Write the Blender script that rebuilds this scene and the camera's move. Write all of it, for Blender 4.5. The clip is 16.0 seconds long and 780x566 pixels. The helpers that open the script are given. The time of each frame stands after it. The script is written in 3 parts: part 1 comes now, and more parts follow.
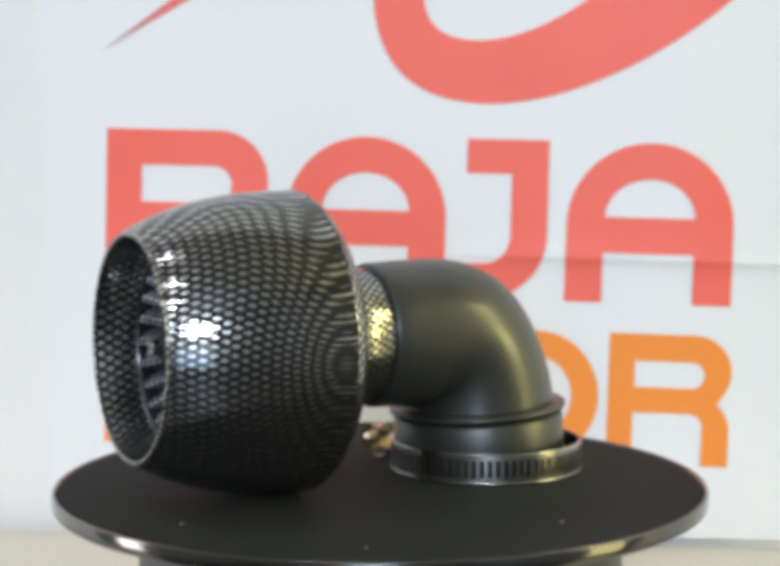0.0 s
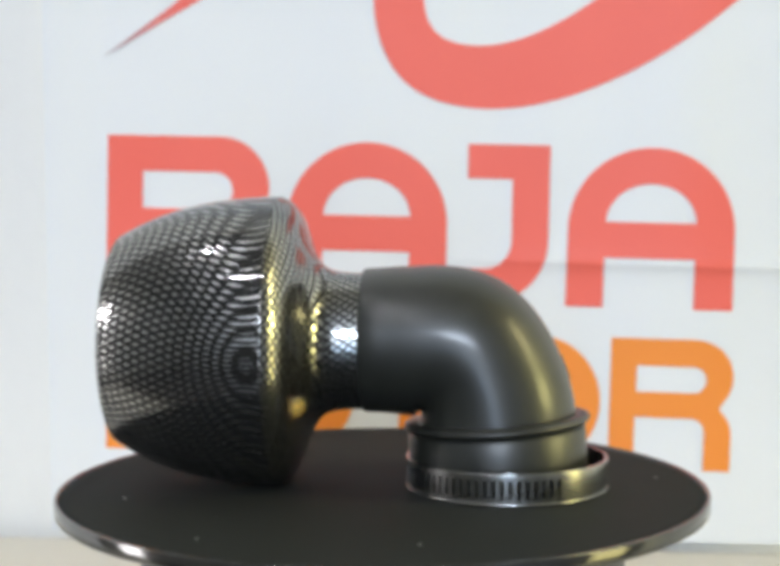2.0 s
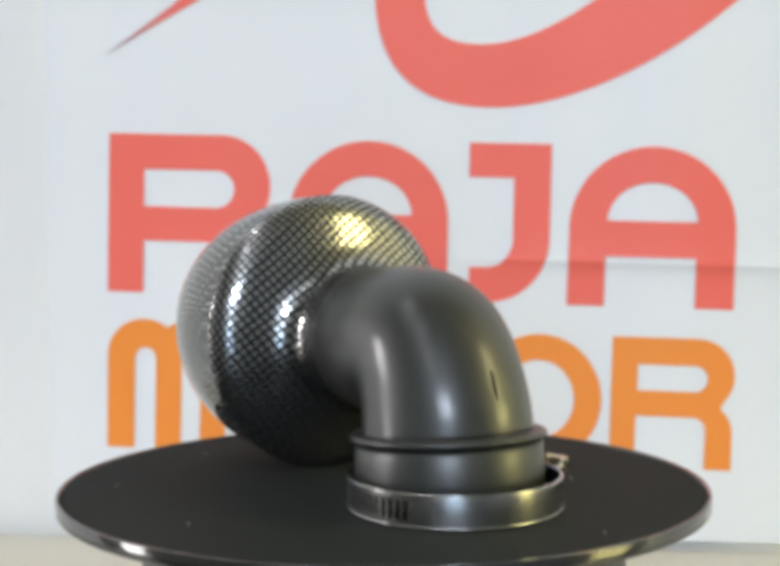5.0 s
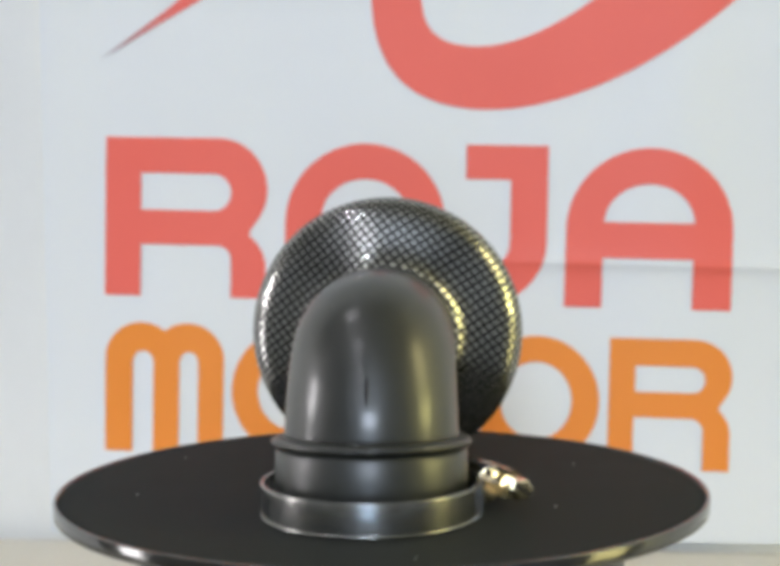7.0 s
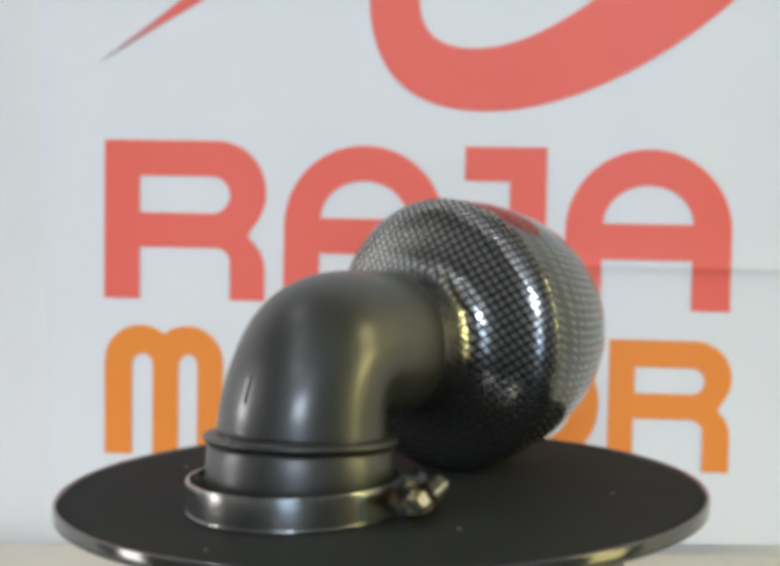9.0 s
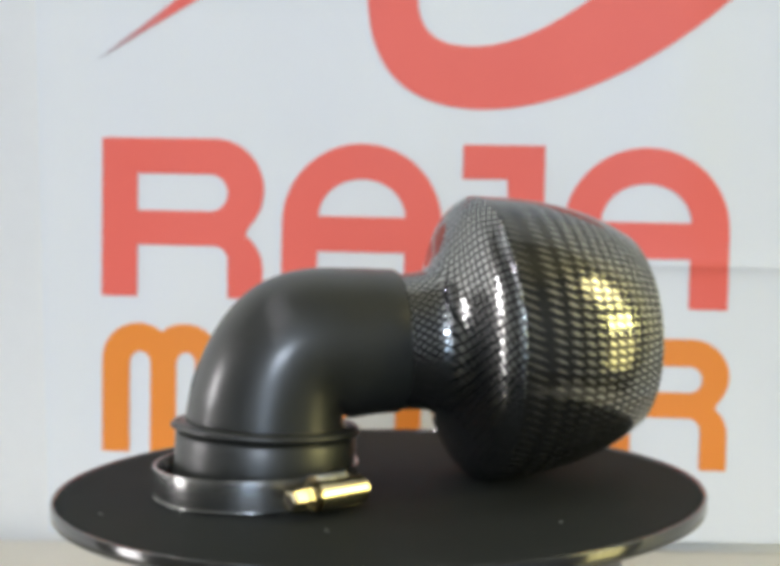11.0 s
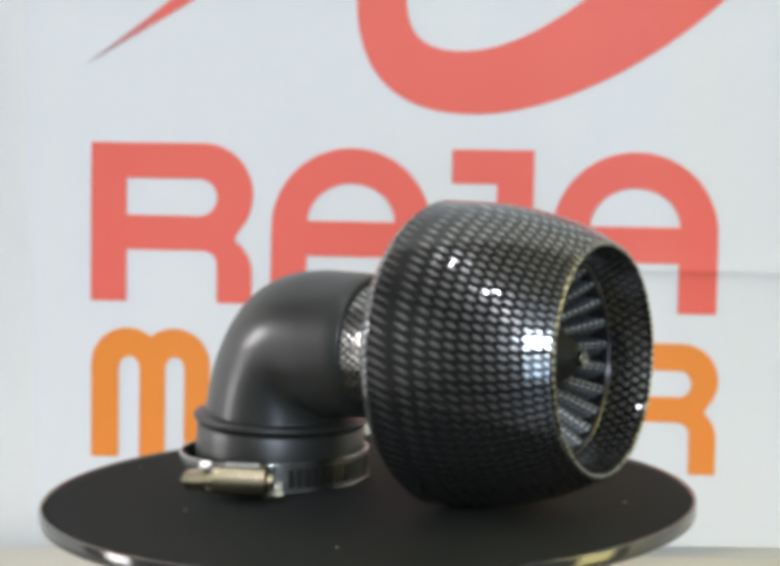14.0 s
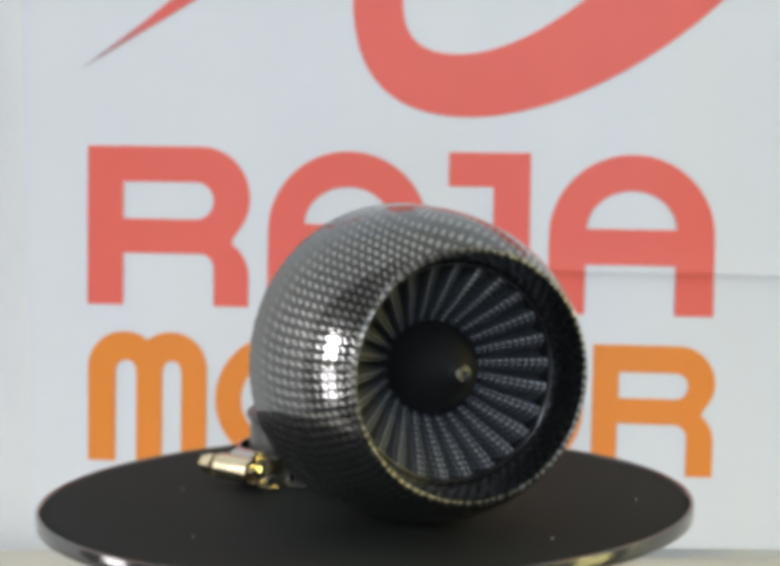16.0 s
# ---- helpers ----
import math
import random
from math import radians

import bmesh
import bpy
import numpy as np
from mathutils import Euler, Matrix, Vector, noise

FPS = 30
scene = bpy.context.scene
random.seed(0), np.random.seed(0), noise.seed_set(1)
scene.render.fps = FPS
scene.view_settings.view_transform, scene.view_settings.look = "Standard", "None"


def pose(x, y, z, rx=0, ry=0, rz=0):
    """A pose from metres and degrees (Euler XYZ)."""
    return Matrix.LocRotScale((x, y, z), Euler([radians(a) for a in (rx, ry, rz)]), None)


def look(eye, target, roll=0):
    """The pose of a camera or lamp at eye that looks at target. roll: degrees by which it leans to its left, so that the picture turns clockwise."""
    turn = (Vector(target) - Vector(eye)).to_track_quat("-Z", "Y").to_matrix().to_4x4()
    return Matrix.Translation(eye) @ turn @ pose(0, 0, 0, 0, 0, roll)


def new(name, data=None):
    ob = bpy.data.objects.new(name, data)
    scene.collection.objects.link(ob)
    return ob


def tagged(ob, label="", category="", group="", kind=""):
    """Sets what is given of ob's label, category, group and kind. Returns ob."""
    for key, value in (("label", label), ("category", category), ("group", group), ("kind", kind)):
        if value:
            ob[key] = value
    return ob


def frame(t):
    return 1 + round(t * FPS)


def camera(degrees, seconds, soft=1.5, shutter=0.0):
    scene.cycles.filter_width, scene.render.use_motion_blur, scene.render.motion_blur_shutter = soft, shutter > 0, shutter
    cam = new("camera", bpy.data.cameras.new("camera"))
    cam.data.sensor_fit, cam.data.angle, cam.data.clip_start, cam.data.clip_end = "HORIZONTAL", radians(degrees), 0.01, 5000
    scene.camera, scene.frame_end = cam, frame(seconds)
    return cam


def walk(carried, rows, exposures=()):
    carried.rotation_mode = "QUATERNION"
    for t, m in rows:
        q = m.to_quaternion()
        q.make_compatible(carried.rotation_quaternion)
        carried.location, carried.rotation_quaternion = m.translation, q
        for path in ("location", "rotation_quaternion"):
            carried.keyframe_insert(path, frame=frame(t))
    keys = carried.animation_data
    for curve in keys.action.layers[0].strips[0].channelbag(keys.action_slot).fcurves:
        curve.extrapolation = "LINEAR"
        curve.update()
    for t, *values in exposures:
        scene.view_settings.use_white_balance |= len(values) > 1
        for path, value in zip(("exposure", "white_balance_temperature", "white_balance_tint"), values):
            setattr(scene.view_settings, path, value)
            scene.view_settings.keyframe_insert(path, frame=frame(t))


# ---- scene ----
cam = camera(33.15, 16.0, soft=5.5)
cam.data.dof.use_dof, cam.data.dof.focus_distance, cam.data.dof.aperture_fstop = True, 0.40, 19.0

# hand-held camera: seconds, yaw, pitch, lean in degrees, from one standing point
EYE = Vector((0.00094, -0.40995, 0.08672))
AIM = [
    (0, 0.288, -3.582, -0.054),
    (0.5, 0.216, -3.550, -0.123),
    (1, 0.271, -3.526, -0.230),
    (1.5, 0.253, -3.406, -0.237),
    (2, 0.228, -3.339, -0.247),
    (2.5, 0.176, -3.297, -0.284),
    (3, 0.163, -3.426, -0.253),
    (3.5, 0.124, -3.488, -0.218),
    (4, 0.190, -3.441, -0.160),
    (6.5, 0.218, -3.357, -0.399),
    (7, 0.289, -3.294, -0.439),
    (7.5, 0.302, -3.247, -0.442),
    (8, 0.288, -3.176, -0.555),
    (8.5, 0.295, -3.148, -0.572),
    (9, 0.332, -3.205, -0.597),
    (11.5, 0.446, -3.290, -0.543),
    (12, 0.533, -3.254, -0.698),
    (12.5, 0.627, -3.118, -0.666),
    (13, 0.695, -3.034, -0.575),
    (13.5, 0.822, -3.049, -0.635),
    (14, 0.894, -3.095, -0.551),
    (14.5, 0.956, -3.194, -0.552),
    (15, 0.955, -3.113, -0.644),
    (15.5, 0.997, -3.024, -0.615),
    (16, 1.030, -2.965, -0.674),
]


def aimed(yaw, pitch, lean):
    a, b = radians(yaw), radians(pitch)
    return look(EYE, EYE + Vector((math.sin(a) * math.cos(b), math.cos(a) * math.cos(b), math.sin(b))), lean)

walk(cam, [(t, aimed(a, b, c)) for t, a, b, c in AIM], exposures=[(0, 0.62, 6400, 15.6), (3, 0.62, 6400, 15.6), (4, 0.59, 6400, 15.6), (6.5, 0.44, 6400, 15.6), (7, 0.43, 6400, 15.6), (7.5, 0.40, 6400, 15.6), (9, 0.37, 6400, 15.6), (11.5, 0.45, 6400, 15.6), (14.4, 0.49, 6400, 15.6), (15, 0.39, 6400, 15.6), (16, 0.35, 6400, 15.6)])

# ---- light ----
world = bpy.data.worlds.new("sky")
scene.world = world
world.use_nodes = True
sky = world.node_tree.nodes.new("ShaderNodeTexSky")
sky.sky_type, sky.sun_disc = "NISHITA", False
sky.sun_elevation, sky.sun_rotation = radians(40), radians(150)
world.node_tree.links.new(sky.outputs["Color"], world.node_tree.nodes["Background"].inputs["Color"])
world.node_tree.nodes["Background"].inputs["Strength"].default_value = 0.1

YAW = -6.035                     # the room and the banner stand a little askew to the camera
ROOM = pose(0, 0.2389, 0.0015, 0, 0, YAW)
FLOOR_Z, CEIL_Z, TABLE_Z = -0.84, 1.75, -0.084
X0, X1, Y0, Y1 = -1.9, 1.9, -3.2, 0.012     # the room's inner faces, in the banner's space


def window_lamp(name, m, w, h, power, colour):
    lamp = bpy.data.lights.new(name, "AREA")
    lamp.shape, lamp.size, lamp.size_y, lamp.energy, lamp.color = "RECTANGLE", w, h, power, colour
    ob = new(name, lamp)
    ob.matrix_world = ROOM @ m
    return ob


# openings: (wall, centre along the wall, width, bottom, top)
OPEN_W = (-0.56, 0.42, -0.60, 0.80)
OPEN_S = (0.22, 0.86, -0.62, 1.30)
OPEN_E = (-0.50, 0.56, -0.70, 1.62)
# west window: a clear upper light over a curtained lower one
window_lamp("window_light", pose(X0 - 0.06, OPEN_W[0], 0.46, 0, -90, 0), 0.66, OPEN_W[1], 15.5, (1.0, 0.985, 0.96))
window_lamp("window_light", pose(X0 - 0.06, OPEN_W[0], -0.27, 0, -90, 0), 0.64, OPEN_W[1], 5.5, (1.0, 0.985, 0.96))
# the far door: a clear upper pane, a dimmer frosted lower one
window_lamp("window_light", pose(OPEN_S[0], Y0 - 0.06, 0.98, 90, 0, 0), OPEN_S[1], 0.52, 36, (0.75, 0.88, 1.0))
window_lamp("window_light", pose(OPEN_S[0], Y0 - 0.06, -0.14, 90, 0, 0), OPEN_S[1], 0.86, 6, (0.50, 0.74, 1.0))
# east window with a yellow-green blind, shaded below
window_lamp("window_light", pose(X1 + 0.06, OPEN_E[0], 0.47, 0, 90, 0), 0.60, OPEN_E[1], 12, (1.0, 0.93, 0.30))
window_lamp("window_light", pose(X1 + 0.06, OPEN_E[0], 1.22, 0, 90, 0), 0.74, OPEN_E[1], 9, (1.0, 0.88, 0.34))
window_lamp("window_light", pose(X1 + 0.06, OPEN_E[0], -0.33, 0, 90, 0), 0.68, OPEN_E[1], 3, (1.0, 0.91, 0.36))


# ---- materials ----
def material(name):
    m = bpy.data.materials.new(name)
    m.use_nodes = True
    return m, m.node_tree.nodes, m.node_tree.links, m.node_tree.nodes["Principled BSDF"]


def node(nodes, kind, **values):
    n = nodes.new(kind)
    for key, value in values.items():
        n.inputs[key].default_value = value
    return n


def maths(nodes, links, op, a, b=None, c=None):
    n = nodes.new("ShaderNodeMath")
    n.operation = op
    for i, v in enumerate((a, b, c)):
        if v is None:
            continue
        if isinstance(v, (int, float)):
            n.inputs[i].default_value = v
        else:
            links.new(v, n.inputs[i])
    return n.outputs[0]


def surface(name, dark, light, rough=(0.4, 0.6), metal=0.0, scale=60.0, fine=900.0, bump=0.1, depth=0.0003, coat=0.0, spec=0.5, coat_rough=0.04, dent=None):
    """A surface whose colour and gloss vary at a coarse and at a fine scale, in metres."""
    m, nodes, links, bsdf = material(name)
    coord = nodes.new("ShaderNodeTexCoord")
    coarse = node(nodes, "ShaderNodeTexNoise", Scale=scale, Detail=5.0, Roughness=0.6)
    grain = node(nodes, "ShaderNodeTexNoise", Scale=fine, Detail=3.0, Roughness=0.7)
    for n in (coarse, grain):
        links.new(coord.outputs["Object"], n.inputs["Vector"])
    both = maths(nodes, links, "MULTIPLY_ADD", grain.outputs["Fac"], 0.4, maths(nodes, links, "MULTIPLY", coarse.outputs["Fac"], 0.6))
    ramp = nodes.new("ShaderNodeValToRGB")
    ramp.color_ramp.elements[0].position, ramp.color_ramp.elements[1].position = 0.3, 0.7
    ramp.color_ramp.elements[0].color, ramp.color_ramp.elements[1].color = (*dark, 1), (*light, 1)
    links.new(both, ramp.inputs["Fac"])
    links.new(ramp.outputs["Color"], bsdf.inputs["Base Color"])
    spread = nodes.new("ShaderNodeMapRange")
    spread.inputs["From Min"].default_value, spread.inputs["From Max"].default_value = 0.3, 0.7
    spread.inputs["To Min"].default_value, spread.inputs["To Max"].default_value = rough
    links.new(both, spread.inputs["Value"])
    links.new(spread.outputs["Result"], bsdf.inputs["Roughness"])
    relief = node(nodes, "ShaderNodeBump", Strength=bump, Distance=depth)
    links.new(both, relief.inputs["Height"])
    normal = relief.outputs["Normal"]
    if dent:        # a shallow hollow: its middle and radius in metres
        gap = nodes.new("ShaderNodeVectorMath")
        gap.operation = "DISTANCE"
        gap.inputs[1].default_value = dent[0]
        links.new(coord.outputs["Object"], gap.inputs[0])
        d = maths(nodes, links, "MULTIPLY", gap.outputs["Value"], 1 / dent[1])
        hollow = maths(nodes, links, "POWER", 2.718, maths(nodes, links, "MULTIPLY", maths(nodes, links, "MULTIPLY", d, d), -1.0))
        press = node(nodes, "ShaderNodeBump", Strength=1.0, Distance=0.0002)
        press.invert = True
        links.new(hollow, press.inputs["Height"])
        links.new(normal, press.inputs["Normal"])
        normal = press.outputs["Normal"]
    links.new(normal, bsdf.inputs["Normal"])
    links.new(normal, bsdf.inputs["Coat Normal"])
    bsdf.inputs["Metallic"].default_value = metal
    bsdf.inputs["Specular IOR Level"].default_value = spec
    bsdf.inputs["Coat Weight"].default_value = coat
    bsdf.inputs["Coat Roughness"].default_value = coat_rough
    return m


def cloth(name, colour, shade):
    """Satin printed vinyl with soft hanging folds, one level crease and a fine weave."""
    m, nodes, links, bsdf = material(name)
    coord = nodes.new("ShaderNodeTexCoord")
    split = nodes.new("ShaderNodeSeparateXYZ")
    links.new(coord.outputs["Object"], split.inputs[0])
    blot = node(nodes, "ShaderNodeTexNoise", Scale=9.0, Detail=4.0, Roughness=0.55)
    weave = node(nodes, "ShaderNodeTexNoise", Scale=1500.0, Detail=2.0)
    for n in (blot, weave):
        links.new(coord.outputs["Object"], n.inputs["Vector"])
    mix = nodes.new("ShaderNodeMix")
    mix.data_type = "RGBA"
    mix.inputs["A"].default_value, mix.inputs["B"].default_value = (*colour, 1), (*shade, 1)
    links.new(blot.outputs["Fac"], mix.inputs["Factor"])
    links.new(mix.outputs["Result"], bsdf.inputs["Base Color"])
    # folds: slow waves across, and a crease a little above the middle
    fold = node(nodes, "ShaderNodeTexNoise", Scale=7.0, Detail=1.0)
    squeeze = nodes.new("ShaderNodeMapping")
    squeeze.inputs["Scale"].default_value = (1.6, 1.0, 0.35)
    links.new(coord.outputs["Object"], squeeze.inputs["Vector"])
    links.new(squeeze.outputs["Vector"], fold.inputs["Vector"])
    level = maths(nodes, links, "MULTIPLY_ADD", split.outputs["X"], 0.03, split.outputs["Z"])
    level = maths(nodes, links, "SUBTRACT", level, 0.060)
    crease = maths(nodes, links, "POWER", 2.718, maths(nodes, links, "MULTIPLY", maths(nodes, links, "ABSOLUTE", level), -260.0))
    reach = nodes.new("ShaderNodeMapRange")
    reach.inputs["From Min"].default_value, reach.inputs["From Max"].default_value = 0.02, 0.09
    links.new(split.outputs["X"], reach.inputs["Value"])
    crease = maths(nodes, links, "MULTIPLY", crease, reach.outputs["Result"])
    height = maths(nodes, links, "MULTIPLY_ADD", fold.outputs["Fac"], 0.010, maths(nodes, links, "MULTIPLY", crease, 0.0020))
    height = maths(nodes, links, "MULTIPLY_ADD", weave.outputs["Fac"], 0.00004, height)
    relief = node(nodes, "ShaderNodeBump", Strength=1.0, Distance=1.0)
    links.new(height, relief.inputs["Height"])
    links.new(relief.outputs["Normal"], bsdf.inputs["Normal"])
    bsdf.inputs["Roughness"].default_value = 0.5
    bsdf.inputs["Specular IOR Level"].default_value = 0.35
    return m


def faded(name, start, end, x0, x1):
    """A print that runs from one colour to another along the sheet."""
    m = cloth(name, end, end)
    nodes, links = m.node_tree.nodes, m.node_tree.links
    coord = nodes.new("ShaderNodeTexCoord")
    split = nodes.new("ShaderNodeSeparateXYZ")
    links.new(coord.outputs["Object"], split.inputs[0])
    run = nodes.new("ShaderNodeMapRange")
    run.inputs["From Min"].default_value, run.inputs["From Max"].default_value = x0, x1
    links.new(split.outputs["X"], run.inputs["Value"])
    mix = nodes.new("ShaderNodeMix")
    mix.data_type = "RGBA"
    mix.inputs["A"].default_value, mix.inputs["B"].default_value = (*start, 1), (*end, 1)
    links.new(run.outputs["Result"], mix.inputs["Factor"])
    links.new(mix.outputs["Result"], nodes["Principled BSDF"].inputs["Base Color"])
    return m


def carbon(name, film, light, fill, dark_rough=0.45):
    """Lacquered carbon-look print: pale metallic rhombs on black under a clear coat.
    film: lays the print out, from (nodes, links, calc, x, y, z, share of a turn) to two coordinates and a density."""
    m, nodes, links, bsdf = material(name)

    def calc(op, *args):
        return maths(nodes, links, op, *args)

    uv = nodes.new("ShaderNodeUVMap")
    coord = nodes.new("ShaderNodeTexCoord")
    split = nodes.new("ShaderNodeSeparateXYZ")
    links.new(uv.outputs["UV"], split.inputs[0])
    place = nodes.new("ShaderNodeSeparateXYZ")
    links.new(coord.outputs["Object"], place.inputs[0])
    warp = node(nodes, "ShaderNodeTexNoise", Scale=22.0, Detail=1.0)
    links.new(coord.outputs["Object"], warp.inputs["Vector"])
    pull = nodes.new("ShaderNodeSeparateColor")
    links.new(warp.outputs["Color"], pull.inputs[0])
    first, second, density = film(nodes, links, calc, place.outputs["X"], place.outputs["Y"], place.outputs["Z"], split.outputs["Y"])
    first = calc("MULTIPLY_ADD", pull.outputs["Red"], 0.8, first)
    second = calc("MULTIPLY_ADD", pull.outputs["Green"], 0.8, second)
    arms = []
    for value in (first, second):
        d = calc("ABSOLUTE", calc("SUBTRACT", calc("FRACT", value), 0.5))
        d = calc("ADD", d, calc("MULTIPLY", calc("SUBTRACT", 1.0, density), 0.06))
        step = nodes.new("ShaderNodeMapRange")
        step.inputs["From Min"].default_value, step.inputs["From Max"].default_value = fill + 0.025, fill - 0.025
        links.new(d, step.inputs["Value"])
        arms.append(step.outputs["Result"])
    wear = node(nodes, "ShaderNodeTexNoise", Scale=160.0, Detail=4.0)
    links.new(coord.outputs["Object"], wear.inputs["Vector"])
    dot = calc("MULTIPLY", calc("MULTIPLY", *arms), calc("MULTIPLY_ADD", wear.outputs["Fac"], 0.7, 0.6))
    dot = calc("MULTIPLY", dot, density)
    mix = nodes.new("ShaderNodeMix")
    mix.data_type = "RGBA"
    mix.inputs["A"].default_value, mix.inputs["B"].default_value = (0.0115, 0.0113, 0.011, 1), (*light, 1)
    links.new(dot, mix.inputs["Factor"])
    links.new(mix.outputs["Result"], bsdf.inputs["Base Color"])
    gloss = calc("MULTIPLY_ADD", dot, 0.19 - dark_rough, dark_rough)
    links.new(calc("MULTIPLY_ADD", wear.outputs["Fac"], 0.06, gloss), bsdf.inputs["Roughness"])
    metal = calc("MULTIPLY", dot, 4.0)
    metal.node.use_clamp = True
    links.new(metal, bsdf.inputs["Metallic"])
    bsdf.inputs["Specular IOR Level"].default_value = 0.2
    bsdf.inputs["Specular Tint"].default_value = (0.15, 0.15, 0.15, 1)
    bsdf.inputs["Coat Weight"].default_value = 1.0
    bsdf.inputs["Coat Roughness"].default_value = 0.02
    bsdf.inputs["Coat IOR"].default_value = 1.6
    ripple = node(nodes, "ShaderNodeBump", Strength=0.05, Distance=0.001)
    links.new(wear.outputs["Fac"], ripple.inputs["Height"])
    links.new(ripple.outputs["Normal"], bsdf.inputs["Coat Normal"])
    return m


def bell_film(nodes, links, calc, x, y, z, share):
    """The film over the bell: bunched into rings on one flank, pulled out towards the seam on the other."""
    w = nodes.new("ShaderNodeMapRange")
    w.interpolation_type = "SMOOTHSTEP"
    w.inputs["From Min"].default_value, w.inputs["From Max"].default_value = -0.018, 0.022
    links.new(y, w.inputs["Value"])
    ring = w.outputs["Result"]
    drawn = calc("SUBTRACT", 1.0, ring)
    s = calc("SUBTRACT", x, 0.032)
    dx = calc("SUBTRACT", x, 0.037)
    dz = calc("MULTIPLY", calc("TANH", calc("MULTIPLY_ADD", z, 1 / 0.032, 0.08)), 0.026)
    d = calc("SQRT", calc("ADD", calc("MULTIPLY_ADD", dx, dx, 2.5e-5), calc("MULTIPLY", dz, dz)))
    rings = calc("MULTIPLY", calc("MULTIPLY_ADD", d, 0.78, calc("MULTIPLY", dx, 0.22)), 1 / 0.0052)
    pulled = calc("MULTIPLY", s, calc("MULTIPLY_ADD", s, 1850.0, 35.0))
    a = calc("ADD", calc("MULTIPLY", rings, ring), calc("MULTIPLY", pulled, drawn))
    b = calc("MULTIPLY_ADD", calc("MULTIPLY", s, drawn), -145.0, calc("MULTIPLY", share, 100.0))
    reach = calc("MULTIPLY", dx, 1 / 0.017)
    bunch = calc("MULTIPLY", calc("POWER", 2.718, calc("MULTIPLY", calc("MULTIPLY", reach, reach), -1.0)), ring)
    b = calc("MULTIPLY_ADD", calc("TANH", calc("MULTIPLY_ADD", z, 1 / 0.013, 0.2)), calc("MULTIPLY", bunch, 4.6), b)
    thin = nodes.new("ShaderNodeMapRange")
    thin.inputs["From Min"].default_value, thin.inputs["From Max"].default_value = 0.0, 0.021
    thin.inputs["To Min"].default_value, thin.inputs["To Max"].default_value = 0.8, 0.0
    links.new(s, thin.inputs["Value"])
    density = calc("SUBTRACT", 1.0, calc("MULTIPLY", thin.outputs["Result"], drawn))
    core = calc("MULTIPLY", d, 1 / 0.017)
    core = calc("POWER", 2.718, calc("MULTIPLY", calc("MULTIPLY", core, core), -1.0))
    density = calc("SUBTRACT", density, calc("MULTIPLY", calc("MULTIPLY", core, ring), 0.5))
    return calc("ADD", a, b), calc("SUBTRACT", a, b), density


def rear_film(nodes, links, calc, x, y, z, share):
    """The film laid flat over the back and drawn forward over the shoulder."""
    r = calc("SQRT", calc("ADD", calc("MULTIPLY", y, y), calc("MULTIPLY", z, z)))
    over = calc("MAXIMUM", calc("SUBTRACT", x, 0.0265), 0.0)
    grow = calc("ADD", 1.0, calc("DIVIDE", calc("MULTIPLY", over, 0.9), r))
    p, q = calc("MULTIPLY", y, grow), calc("MULTIPLY", z, grow)
    c, n = math.cos(radians(-38)), math.sin(radians(-38))
    u = calc("MULTIPLY_ADD", p, c, calc("MULTIPLY", q, n))
    v = calc("MULTIPLY_ADD", p, -n, calc("MULTIPLY", q, c))
    v = calc("MULTIPLY_ADD", calc("MAXIMUM", calc("MULTIPLY", p, -1.0), 0.0), 0.15, v)
    return calc("MULTIPLY", u, 1 / 0.0024), calc("MULTIPLY", v, 1 / 0.0024), 1.0


def collar_film(nodes, links, calc, x, y, z, share):
    """The film wrapped round the neck."""
    a, b = calc("MULTIPLY", x, 1 / 0.0033), calc("MULTIPLY", share, 54.0)
    b = calc("MULTIPLY_ADD", a, 0.25, b)
    return calc("ADD", a, b), calc("SUBTRACT", a, b), 1.0


def throat_film(nodes, links, calc, x, y, z, share):
    """The film turned over the lip into the mouth."""
    a, b = calc("MULTIPLY", x, 1 / 0.0048), calc("MULTIPLY", share, 62.0)
    return calc("ADD", a, b), calc("SUBTRACT", a, b), 1.0


